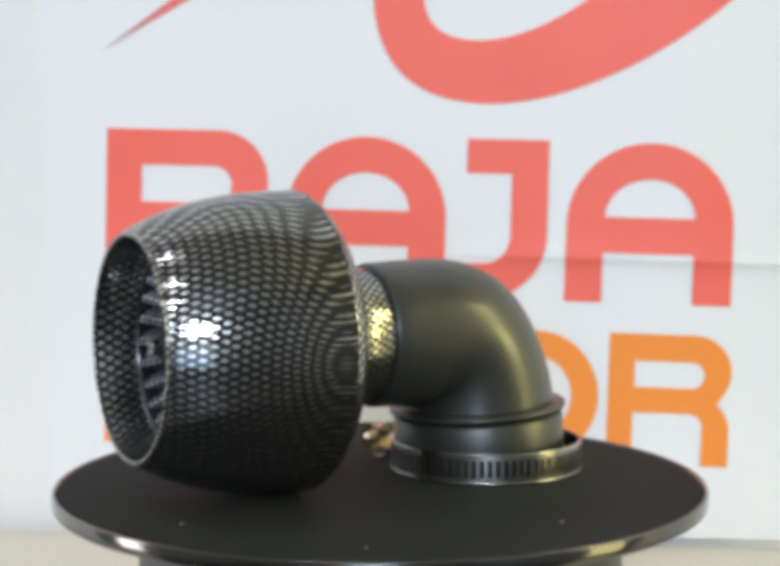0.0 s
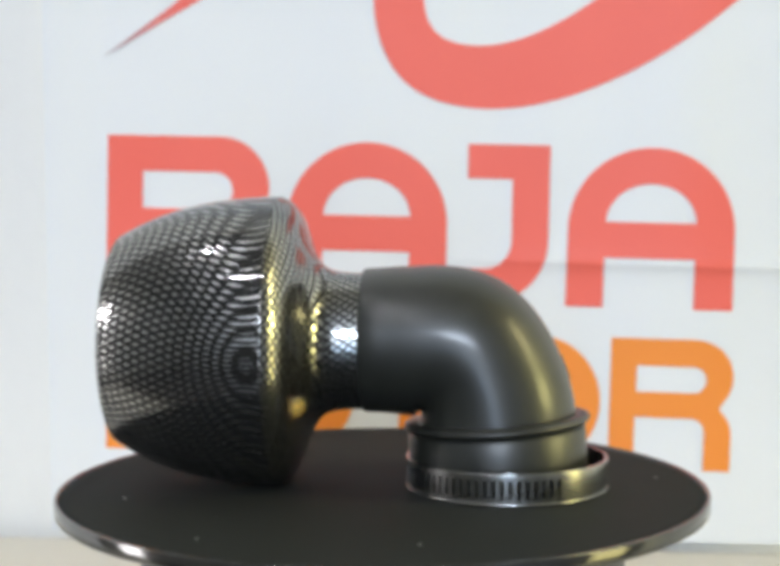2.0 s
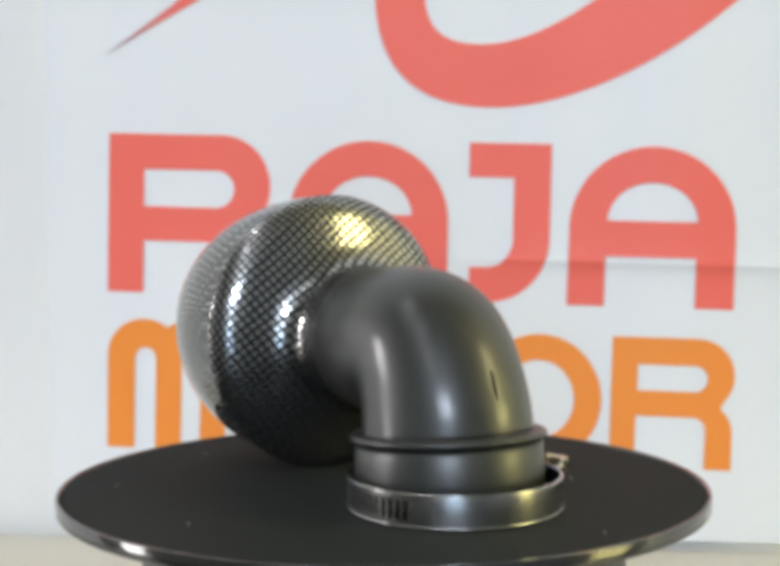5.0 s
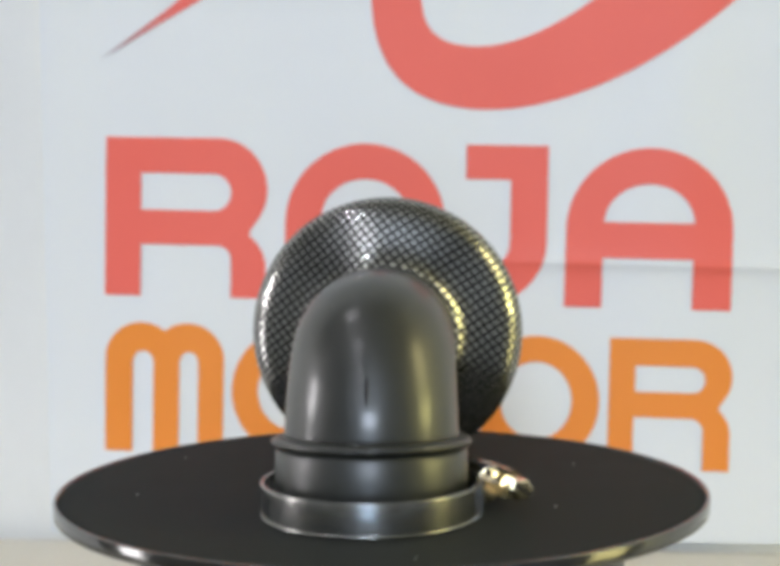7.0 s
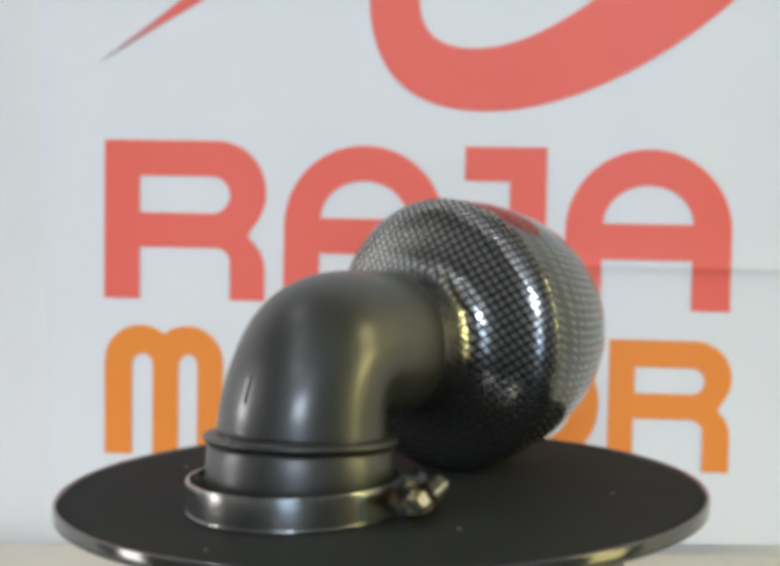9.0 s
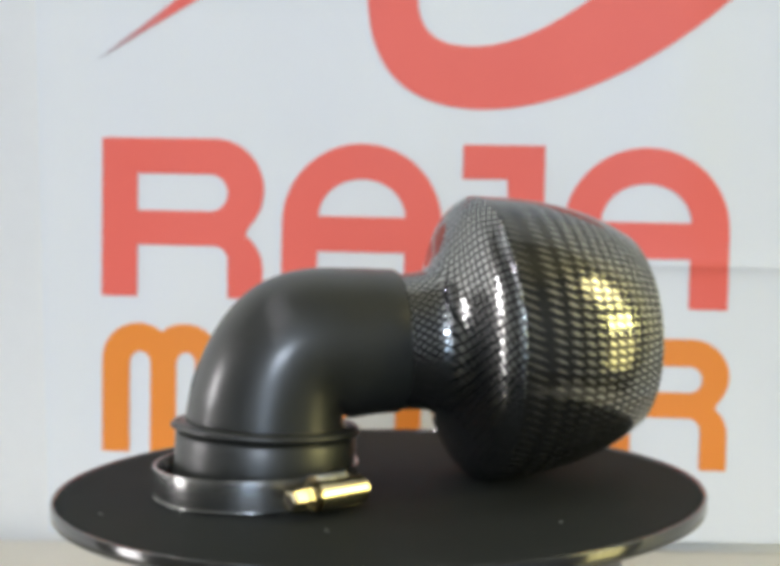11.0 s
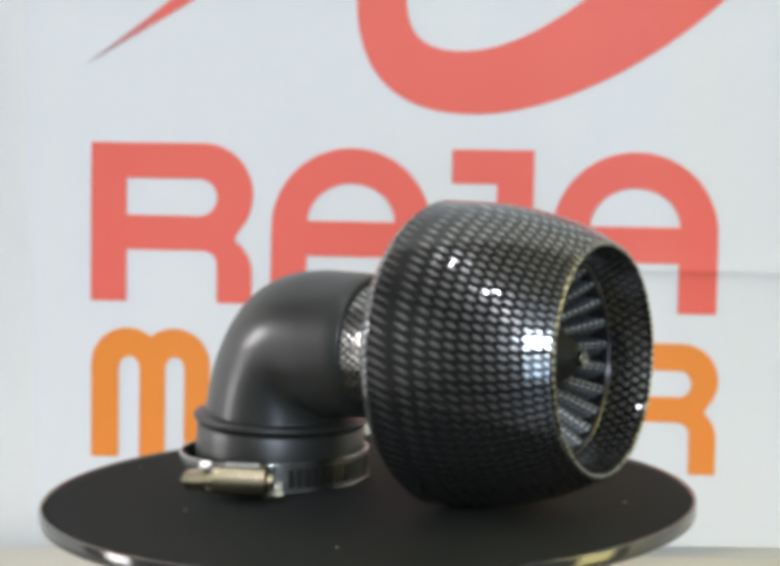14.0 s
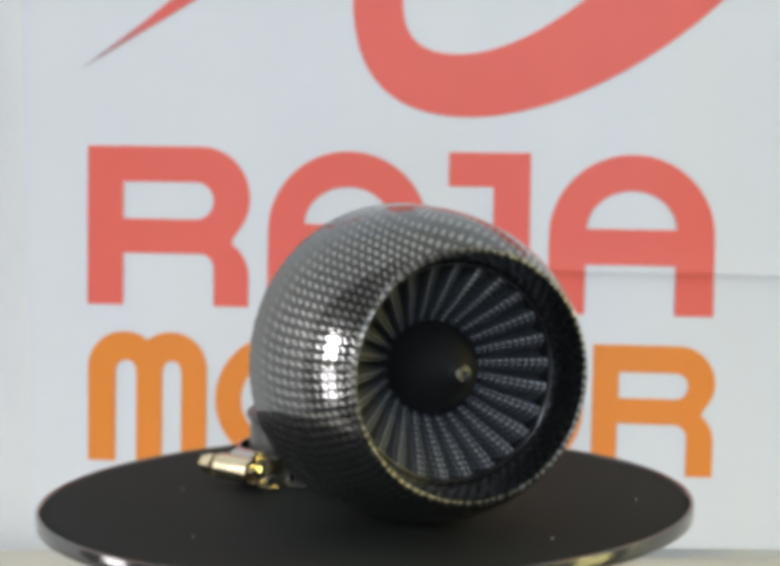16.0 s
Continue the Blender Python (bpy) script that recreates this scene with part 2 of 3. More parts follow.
def dashed_edge(name):
    """The lip of the mouth: rubbed lacquer with the print's marks cut through along it."""
    m, nodes, links, bsdf = material(name)
    uv = nodes.new("ShaderNodeUVMap")
    coord = nodes.new("ShaderNodeTexCoord")
    split = nodes.new("ShaderNodeSeparateXYZ")
    links.new(uv.outputs["UV"], split.inputs[0])
    rub = node(nodes, "ShaderNodeTexNoise", Scale=380.0, Detail=3.0)
    links.new(coord.outputs["Object"], rub.inputs["Vector"])
    f = maths(nodes, links, "FRACT", maths(nodes, links, "MULTIPLY_ADD", split.outputs["Y"], 90.0, maths(nodes, links, "MULTIPLY", rub.outputs["Fac"], 2.0)))
    mark = nodes.new("ShaderNodeMapRange")
    mark.inputs["From Min"].default_value, mark.inputs["From Max"].default_value = 0.46, 0.60
    links.new(f, mark.inputs["Value"])
    mix = nodes.new("ShaderNodeMix")
    mix.data_type = "RGBA"
    mix.inputs["A"].default_value, mix.inputs["B"].default_value = (0.05, 0.05, 0.046, 1), (0.40, 0.40, 0.37, 1)
    links.new(maths(nodes, links, "MULTIPLY", mark.outputs["Result"], maths(nodes, links, "MULTIPLY_ADD", rub.outputs["Fac"], 1.0, 0.4)), mix.inputs["Factor"])
    links.new(mix.outputs["Result"], bsdf.inputs["Base Color"])
    bsdf.inputs["Metallic"].default_value = 1.0
    bsdf.inputs["Roughness"].default_value = 0.32
    bsdf.inputs["Coat Weight"].default_value = 0.6
    return m


def gauze(name):
    """Woven wire filter mesh: rows of pale strands with dark holes, shade painted towards the valleys."""
    m, nodes, links, bsdf = material(name)
    uv = nodes.new("ShaderNodeUVMap")
    coord = nodes.new("ShaderNodeTexCoord")
    split = nodes.new("ShaderNodeSeparateXYZ")
    links.new(uv.outputs["UV"], split.inputs[0])
    rows = []
    for axis, pitch in (("X", 0.0019), ("Y", 0.0023)):
        f = maths(nodes, links, "FRACT", maths(nodes, links, "MULTIPLY", split.outputs[axis], 1 / pitch))
        d = maths(nodes, links, "ABSOLUTE", maths(nodes, links, "SUBTRACT", f, 0.5))
        step = nodes.new("ShaderNodeMapRange")
        step.inputs["From Min"].default_value, step.inputs["From Max"].default_value = 0.34, 0.22
        links.new(d, step.inputs["Value"])
        rows.append(step.outputs["Result"])
    hole = maths(nodes, links, "MULTIPLY", *rows)
    # shade of the pleat valleys, put into the colour: marks fade off the ridge
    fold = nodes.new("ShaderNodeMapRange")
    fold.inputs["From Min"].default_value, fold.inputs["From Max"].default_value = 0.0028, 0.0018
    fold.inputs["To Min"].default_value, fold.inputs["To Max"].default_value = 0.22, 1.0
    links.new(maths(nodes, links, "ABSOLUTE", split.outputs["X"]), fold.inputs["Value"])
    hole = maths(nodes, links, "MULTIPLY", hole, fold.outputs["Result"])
    dirt = node(nodes, "ShaderNodeTexNoise", Scale=120.0, Detail=4.0)
    links.new(coord.outputs["Object"], dirt.inputs["Vector"])
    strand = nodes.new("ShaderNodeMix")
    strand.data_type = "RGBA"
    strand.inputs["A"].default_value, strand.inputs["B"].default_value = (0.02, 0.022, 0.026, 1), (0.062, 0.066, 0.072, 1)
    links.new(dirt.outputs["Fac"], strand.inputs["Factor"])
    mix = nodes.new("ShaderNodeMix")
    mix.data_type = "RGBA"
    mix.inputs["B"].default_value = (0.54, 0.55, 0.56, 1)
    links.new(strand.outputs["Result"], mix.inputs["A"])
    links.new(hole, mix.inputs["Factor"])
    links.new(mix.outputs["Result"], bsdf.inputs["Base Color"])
    bsdf.inputs["Metallic"].default_value = 0.5
    bsdf.inputs["Roughness"].default_value = 0.38
    relief = node(nodes, "ShaderNodeBump", Strength=0.7, Distance=0.0004)
    links.new(hole, relief.inputs["Height"])
    links.new(relief.outputs["Normal"], bsdf.inputs["Normal"])
    return m


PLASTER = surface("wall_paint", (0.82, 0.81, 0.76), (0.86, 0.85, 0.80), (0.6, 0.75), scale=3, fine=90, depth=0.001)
# out-of-view walls and ceiling: the room's dimness is put into their colour
DIM_PLASTER = surface("dimmed_plaster", (0.25, 0.25, 0.245), (0.31, 0.31, 0.30), (0.6, 0.75), scale=3, fine=90, depth=0.001)
FLOORING = surface("floor_tile", (0.06, 0.055, 0.05), (0.10, 0.09, 0.08), (0.35, 0.5), scale=3, fine=60)
FRAME_PAINT = surface("frame_paint", (0.55, 0.54, 0.50), (0.62, 0.61, 0.58), (0.35, 0.5), scale=8, fine=200)
TABLETOP = surface("table_laminate", (0.60, 0.575, 0.51), (0.66, 0.635, 0.57), (0.4, 0.5), scale=12, fine=400)
BANNER_WHITE = cloth("banner_vinyl", (0.78, 0.80, 0.82), (0.74, 0.76, 0.78))
PRINT_RED = cloth("red_print", (0.88, 0.160, 0.120), (0.84, 0.14, 0.10))
PRINT_ORANGE = cloth("orange_print", (0.88, 0.285, 0.040), (0.84, 0.26, 0.032))
PRINT_FADE = faded("grey_to_red_print", (0.36, 0.34, 0.36), (0.84, 0.15, 0.12), -0.139, -0.100)
RUBBER = surface("black_rubber", (0.016, 0.0168, 0.0138), (0.026, 0.0268, 0.022), (0.38, 0.48), scale=55, fine=800, bump=0.25, depth=0.0002, spec=0.55, coat=0.35, coat_rough=0.3)
DENTED_RUBBER = surface("black_rubber_pipe", (0.016, 0.0168, 0.0138), (0.026, 0.0268, 0.022), (0.38, 0.48), scale=55, fine=800, bump=0.25, depth=0.0002, spec=0.55, coat=0.5, coat_rough=0.2, dent=((-0.0569, -0.0012, 0.0368), 0.0060))
MAT = surface("platter_mat", (0.0215, 0.0234, 0.0214), (0.0305, 0.0328, 0.0302), (0.6, 0.72), scale=45, fine=1500, bump=0.3, depth=0.0003, spec=0.05)
CHROME = surface("dark_chrome", (0.12, 0.12, 0.12), (0.16, 0.16, 0.157), (0.09, 0.15), 1.0, scale=40, fine=700, bump=0.05)
STEEL = surface("brushed_steel", (0.56, 0.56, 0.55), (0.59, 0.59, 0.575), (0.20, 0.23), 1.0, scale=25, fine=900, bump=0.0)
# the yellow window's reflection is put into the base colour of this steel
BRASSY = surface("yellow_tinted_steel", (0.80, 0.69, 0.44), (0.89, 0.79, 0.56), (0.14, 0.26), 1.0, scale=90, fine=900, bump=0.1)
PLASTIC = surface("black_plastic", (0.014, 0.014, 0.015), (0.022, 0.022, 0.023), (0.3, 0.45), scale=60, fine=900)
GLOSS_BLACK = surface("gloss_black", (0.008, 0.008, 0.009), (0.014, 0.014, 0.015), (0.18, 0.28), scale=120, fine=900, coat=0.5)
DUST = surface("dust", (0.35, 0.34, 0.32), (0.5, 0.49, 0.46), (0.7, 0.9), scale=300, fine=2000)
SLIT = surface("dark_slit", (0.004, 0.004, 0.004), (0.008, 0.008, 0.008), (0.6, 0.8))
CARBON_FRONT = carbon("carbon_print_front", bell_film, (0.56, 0.56, 0.545), 0.222)
CARBON_BACK = carbon("carbon_print_back", rear_film, (0.48, 0.48, 0.465), 0.315)
CARBON_INSIDE = carbon("carbon_print_inside", throat_film, (0.52, 0.52, 0.51), 0.255)
CARBON_COLLAR = carbon("carbon_print_collar", collar_film, (0.50, 0.50, 0.485), 0.30)
WORN_EDGE = dashed_edge("worn_lacquer_edge")
HUB_BLACK = surface("dull_black_plastic", (0.006, 0.006, 0.0065), (0.011, 0.011, 0.0115), (0.5, 0.6), scale=120, fine=900, spec=0.3)
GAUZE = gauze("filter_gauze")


def glowing(name, strength):
    m, nodes, links, bsdf = material(name)
    bsdf.inputs["Emission Color"].default_value = (0.94, 0.97, 1.0, 1)
    bsdf.inputs["Emission Strength"].default_value = strength
    return m


GLOW = glowing("bulb_glow", 800)
TUBE_GLOW = glowing("tube_glow", 110)


# ---- mesh helpers ----
def part(name, bm, mat, parent=None, label="", m=None):
    data = bpy.data.meshes.new(name)
    bmesh.ops.recalc_face_normals(bm, faces=bm.faces)
    bm.to_mesh(data)
    bm.free()
    data.materials.append(mat)
    ob = new(name, data)
    if m is not None:
        ob.matrix_world = m
    if parent is not None:
        ob.parent = parent
    if label:
        tagged(ob, label)
    return ob


def holder(name, m=None):
    ob = new(name)
    ob.empty_display_size = 0.02
    if m is not None:
        ob.matrix_world = m
    return ob


def box(bm, x0, x1, y0, y1, z0, z1, bevel=0.0):
    made = bmesh.ops.create_cube(bm, size=1.0)["verts"]
    for v in made:
        v.co = Vector(((x0 + x1) / 2 + v.co.x * (x1 - x0), (y0 + y1) / 2 + v.co.y * (y1 - y0), (z0 + z1) / 2 + v.co.z * (z1 - z0)))
    if bevel:
        edges = list({e for v in made for e in v.link_edges})
        bmesh.ops.bevel(bm, geom=edges, offset=bevel, segments=2, affect="EDGES")
    return bm


def lathe(profile, segments=96, axis="X", closed=False, caps=False):
    """Turns (along, radius) pairs round an axis through the origin; UV: metres along the profile, share of a turn."""
    bm = bmesh.new()
    layer = bm.loops.layers.uv.new("UVMap")
    rings, length = [], [0.0]
    for i, (u, r) in enumerate(profile):
        if i:
            length.append(length[-1] + math.hypot(u - profile[i - 1][0], r - profile[i - 1][1]))
        ring = []
        for k in range(segments):
            a = 2 * math.pi * k / segments
            c, s = r * math.cos(a), r * math.sin(a)
            ring.append(bm.verts.new((u, c, s) if axis == "X" else (c, s, u)))
        rings.append(ring)
    pairs = [(i, i + 1) for i in range(len(rings) - 1)]
    for i, j in pairs:
        for k in range(segments):
            n = (k + 1) % segments
            f = bm.faces.new((rings[i][k], rings[i][n], rings[j][n], rings[j][k]))
            f.smooth = True
            for loop, (d, e) in zip(f.loops, ((i, k), (i, k + 1), (j, k + 1), (j, k))):
                loop[layer].uv = (length[d], e / segments)
    if closed:
        for k in range(segments):
            n = (k + 1) % segments
            f = bm.faces.new((rings[-1][k], rings[-1][n], rings[0][n], rings[0][k]))
            f.smooth = True
    elif caps:
        for ring, (u, r) in ((rings[0], profile[0]), (rings[-1], profile[-1])):
            if r > 1e-5:
                bm.faces.new(ring)
    return bm


def rounded(points, steps=4):
    """Softens a polyline of (along, radius) by corner cutting."""
    for _ in range(steps):
        out = [points[0]]
        for p, q in zip(points, points[1:]):
            out.append((0.75 * p[0] + 0.25 * q[0], 0.75 * p[1] + 0.25 * q[1]))
            out.append((0.25 * p[0] + 0.75 * q[0], 0.25 * p[1] + 0.75 * q[1]))
        points = out + [points[-1]]
    return points


def crisp(points, gap=0.2):
    """Doubles each corner of a profile, so that shading stays flat between the corners."""
    out = []
    for i, p in enumerate(points):
        for q in (points[i - 1], points[(i + 1) % len(points)]):
            d = math.hypot(q[0] - p[0], q[1] - p[1])
            k = min(0.3, gap / d) if d > 0 else 0
            out.append((p[0] + k * (q[0] - p[0]), p[1] + k * (q[1] - p[1])))
    return out


def mm(points):
    return [(a / 1000, b / 1000) for a, b in points]


# ---- the room ----
def wall_with_opening(name, length, opening, along, face, outward):
    """A wall 0.12 m thick along one axis with one opening; opening: centre, width, bottom, top."""
    bm = bmesh.new()
    c, w, z0, z1 = opening
    a0, a1 = along
    t0, t1 = sorted((face, face + 0.12 * outward))
    for p, q, b, t in ((a0, c - w / 2, FLOOR_Z, CEIL_Z), (c + w / 2, a1, FLOOR_Z, CEIL_Z),
                       (c - w / 2, c + w / 2, FLOOR_Z, z0), (c - w / 2, c + w / 2, z1, CEIL_Z)):
        if length == "X":
            box(bm, p, q, t0, t1, b, t)
        else:
            box(bm, t0, t1, p, q, b, t)
    return tagged(part(name, bm, DIM_PLASTER, m=ROOM), "unseen plaster wall with a window opening, darkened to keep the room dim", "wall", kind="structure")


def window_frame(name, length, opening, face):
    c, w, z0, z1 = opening
    ob = tagged(holder(name, ROOM), "tall painted window frame with bright panes", "window", kind="structure")
    zt = z0 + (z1 - z0) * 0.56
    bars = [(c - w / 2, c - w / 2 + 0.04, z0, z1), (c + w / 2 - 0.04, c + w / 2, z0, z1),
            (c - w / 2 + 0.04, c + w / 2 - 0.04, z0, z0 + 0.05), (c - w / 2 + 0.04, c + w / 2 - 0.04, z1 - 0.05, z1),
            (c - w / 2 + 0.04, c + w / 2 - 0.04, zt - 0.08, zt + 0.08)]
    for p, q, b, t in bars:
        bm = bmesh.new()
        if length == "X":
            box(bm, p, q, face - 0.025, face + 0.025, b, t, 0.004)
        else:
            box(bm, face - 0.025, face + 0.025, p, q, b, t, 0.004)
        part("frame_bar", bm, FRAME_PAINT, ob)
    return ob


wall_with_opening("wall_west", "Y", OPEN_W, (Y0, Y1), X0, -1)
wall_with_opening("wall_east", "Y", OPEN_E, (Y0, Y1), X1, 1)
wall_with_opening("wall_south", "X", OPEN_S, (X0 - 0.12, X1 + 0.12), Y0, -1)
window_frame("window_1", "Y", OPEN_W, X0 - 0.03)
window_frame("window_2", "X", OPEN_S, Y0 - 0.03)
window_frame("window_3", "Y", OPEN_E, X1 + 0.03)
tagged(part("wall_north", box(bmesh.new(), X0 - 0.12, X1 + 0.12, Y1, Y1 + 0.12, FLOOR_Z, CEIL_Z), PLASTER, m=ROOM),
       "pale painted plaster wall behind the banner", "wall", kind="structure")
tagged(part("floor", box(bmesh.new(), X0 - 0.12, X1 + 0.12, Y0 - 0.12, Y1 + 0.12, FLOOR_Z - 0.1, FLOOR_Z - 0.001), FLOORING, m=ROOM),
       "brownish tiled floor of the room", "floor", kind="structure")
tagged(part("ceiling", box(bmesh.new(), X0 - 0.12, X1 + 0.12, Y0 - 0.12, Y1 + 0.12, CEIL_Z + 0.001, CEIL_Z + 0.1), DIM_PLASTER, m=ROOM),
       "plain unseen ceiling, darkened to keep the room dim", "ceiling", kind="structure")


def downlight(x, y):
    ob = tagged(holder("ceiling_light", ROOM @ pose(x, y, CEIL_Z)), "small round white ceiling downlight", "lamp", group="ceiling lights")
    part("housing", lathe(mm([(-1, 38), (-14, 38), (-14, 30), (-1, 30)]), 32, "Z", True), FRAME_PAINT, ob)
    part("bulb", lathe(mm([(-6, 0.01), (-6, 14), (-10, 14), (-11, 0.01)]), 24, "Z"), GLOW, ob, "glowing round diffuser")
    return ob


def tube_lamp(x0, x1, y):
    ob = tagged(holder("tube_lamp", ROOM @ pose((x0 + x1) / 2, y, CEIL_Z)), "slim white fluorescent tube lamp on the ceiling", "lamp")
    h = (x1 - x0) / 2
    part("housing", box(bmesh.new(), -h - 0.02, h + 0.02, -0.018, 0.018, -0.022, -0.001, 0.003), FRAME_PAINT, ob)
    tube = lathe([(-h, 0.0001), (-h, 0.008), (h, 0.008), (h, 0.0001)], 16)
    part("tube", tube, TUBE_GLOW, ob, "glowing glass tube", m=pose(0, 0, -0.031))
    for e in (-1, 1):
        part("socket", box(bmesh.new(), e * h - 0.006, e * h + 0.006, -0.010, 0.010, -0.042, -0.022, 0.002), FRAME_PAINT, ob)
    return ob


for x, y in ((-0.67, -0.50), (-0.45, -2.30), (-0.45, -2.76)):
    downlight(x, y)
tube_lamp(-0.63, -0.35, -1.42)


# ---- the table ----
def work_table():
    ob = tagged(holder("table", ROOM), "cream laminate table standing against the wall", "table")
    part("tabletop", box(bmesh.new(), -0.27, 0.27, -0.36, -0.0012, TABLE_Z - 0.03, TABLE_Z, 0.0005), TABLETOP, ob)
    for x in (-0.24, 0.24):
        for y in (-0.32, -0.03):
            part("leg", box(bmesh.new(), x - 0.02, x + 0.02, y - 0.02, y + 0.02, FLOOR_Z, TABLE_Z - 0.03, 0.003), FRAME_PAINT, ob)
    return ob


work_table()

# ---- the banner ----
LEAN = 0.0284     # the print hangs a little out of level


def hung(s, z):
    return (s + LEAN * (z - 50)) / 1000, (z - LEAN * s) / 1000


def arc(cx, cz, rx, rz, a0, a1, n=28):
    return [(cx + rx * math.cos(radians(a0 + (a1 - a0) * i / n)), cz + rz * math.sin(radians(a0 + (a1 - a0) * i / n))) for i in range(n + 1)]


def bezier(p, q, r, s, n=24):
    out = []
    for i in range(n + 1):
        t = i / n
        k = ((1 - t) ** 3, 3 * t * (1 - t) ** 2, 3 * t * t * (1 - t), t ** 3)
        out.append(tuple(sum(w * c[j] for w, c in zip(k, (p, q, r, s))) for j in (0, 1)))
    return out


def printed(name, loops, mat, parent):
    """A flat printed shape: closed outlines, holes by overlap, 0.3 mm proud of the sheet."""
    curve = bpy.data.curves.new(name, "CURVE")
    curve.dimensions, curve.fill_mode, curve.extrude = "2D", "BOTH", 0.00005
    for loop in loops:
        line = curve.splines.new("POLY")
        line.points.add(len(loop) - 1)
        for point, (s, z) in zip(line.points, loop):
            x, y = hung(s, z)
            point.co = (x, y, 0, 1)
        line.use_cyclic_u = True
    temp = bpy.data.objects.new(name, curve)
    data = bpy.data.meshes.new_from_object(temp)
    bpy.data.objects.remove(temp)
    bpy.data.curves.remove(curve)
    bm = bmesh.new()
    bm.from_mesh(data)
    bmesh.ops.remove_doubles(bm, verts=bm.verts, dist=1e-6)
    bm.to_mesh(data)
    bm.free()
    data.transform(Matrix.Translation((0, -0.0004, 0)) @ pose(0, 0, 0, 90, 0, 0))
    data.materials.append(mat)
    ob = new(name, data)
    ob.parent = parent
    return ob


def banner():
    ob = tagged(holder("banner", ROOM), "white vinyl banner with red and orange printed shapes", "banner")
    # the sheet hangs straight down behind the table's back edge
    bm = bmesh.new()
    path = [0.46 - 0.012 * i for i in range(46)]
    xs = [-0.172 + 0.0098 * i for i in range(40)]
    for back in (0.0, 0.0005):
        grid = [[bm.verts.new((x, back, z)) for x in xs] for z in path]
        for i in range(len(path) - 1):
            for j in range(len(xs) - 1):
                bm.faces.new((grid[i][j], grid[i][j + 1], grid[i + 1][j + 1], grid[i + 1][j])).smooth = True
    part("sheet", bm, BANNER_WHITE, ob)
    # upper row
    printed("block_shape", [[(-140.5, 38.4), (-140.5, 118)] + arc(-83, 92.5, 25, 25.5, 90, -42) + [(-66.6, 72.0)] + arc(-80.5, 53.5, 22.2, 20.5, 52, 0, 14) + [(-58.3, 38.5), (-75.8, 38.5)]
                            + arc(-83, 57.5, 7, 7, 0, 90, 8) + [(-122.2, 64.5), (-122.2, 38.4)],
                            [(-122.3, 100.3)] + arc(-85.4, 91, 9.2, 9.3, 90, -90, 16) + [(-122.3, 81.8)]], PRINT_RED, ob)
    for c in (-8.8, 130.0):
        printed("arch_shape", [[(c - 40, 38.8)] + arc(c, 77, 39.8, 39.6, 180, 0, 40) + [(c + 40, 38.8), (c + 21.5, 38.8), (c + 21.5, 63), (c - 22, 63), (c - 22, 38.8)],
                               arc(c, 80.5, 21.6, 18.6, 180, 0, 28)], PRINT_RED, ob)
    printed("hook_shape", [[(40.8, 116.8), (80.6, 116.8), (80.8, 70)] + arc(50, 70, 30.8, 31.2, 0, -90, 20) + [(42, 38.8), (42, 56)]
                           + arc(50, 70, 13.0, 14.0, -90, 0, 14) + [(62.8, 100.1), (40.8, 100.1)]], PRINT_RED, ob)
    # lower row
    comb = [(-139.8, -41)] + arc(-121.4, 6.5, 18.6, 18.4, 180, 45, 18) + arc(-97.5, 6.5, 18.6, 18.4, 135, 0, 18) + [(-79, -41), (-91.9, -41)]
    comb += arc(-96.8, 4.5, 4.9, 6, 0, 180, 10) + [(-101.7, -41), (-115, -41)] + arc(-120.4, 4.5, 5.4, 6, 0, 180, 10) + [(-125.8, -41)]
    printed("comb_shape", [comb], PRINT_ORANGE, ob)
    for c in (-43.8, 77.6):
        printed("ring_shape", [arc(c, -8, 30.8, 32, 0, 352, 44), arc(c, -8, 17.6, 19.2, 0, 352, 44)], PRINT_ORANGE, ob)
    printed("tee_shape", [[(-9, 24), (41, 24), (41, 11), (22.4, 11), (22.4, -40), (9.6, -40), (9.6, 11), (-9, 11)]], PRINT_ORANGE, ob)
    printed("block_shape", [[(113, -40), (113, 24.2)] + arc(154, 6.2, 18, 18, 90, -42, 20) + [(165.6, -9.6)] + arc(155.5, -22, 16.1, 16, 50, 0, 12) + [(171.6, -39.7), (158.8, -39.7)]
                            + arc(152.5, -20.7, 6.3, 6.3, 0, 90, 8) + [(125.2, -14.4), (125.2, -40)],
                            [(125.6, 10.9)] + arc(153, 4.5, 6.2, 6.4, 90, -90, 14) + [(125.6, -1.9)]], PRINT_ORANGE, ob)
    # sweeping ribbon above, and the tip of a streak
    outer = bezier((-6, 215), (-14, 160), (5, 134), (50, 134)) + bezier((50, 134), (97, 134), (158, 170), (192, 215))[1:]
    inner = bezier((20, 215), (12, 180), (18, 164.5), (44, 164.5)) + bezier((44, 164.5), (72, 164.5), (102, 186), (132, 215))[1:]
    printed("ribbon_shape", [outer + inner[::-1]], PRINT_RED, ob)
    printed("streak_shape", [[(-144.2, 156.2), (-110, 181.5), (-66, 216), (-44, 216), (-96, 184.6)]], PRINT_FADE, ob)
    return ob


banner()


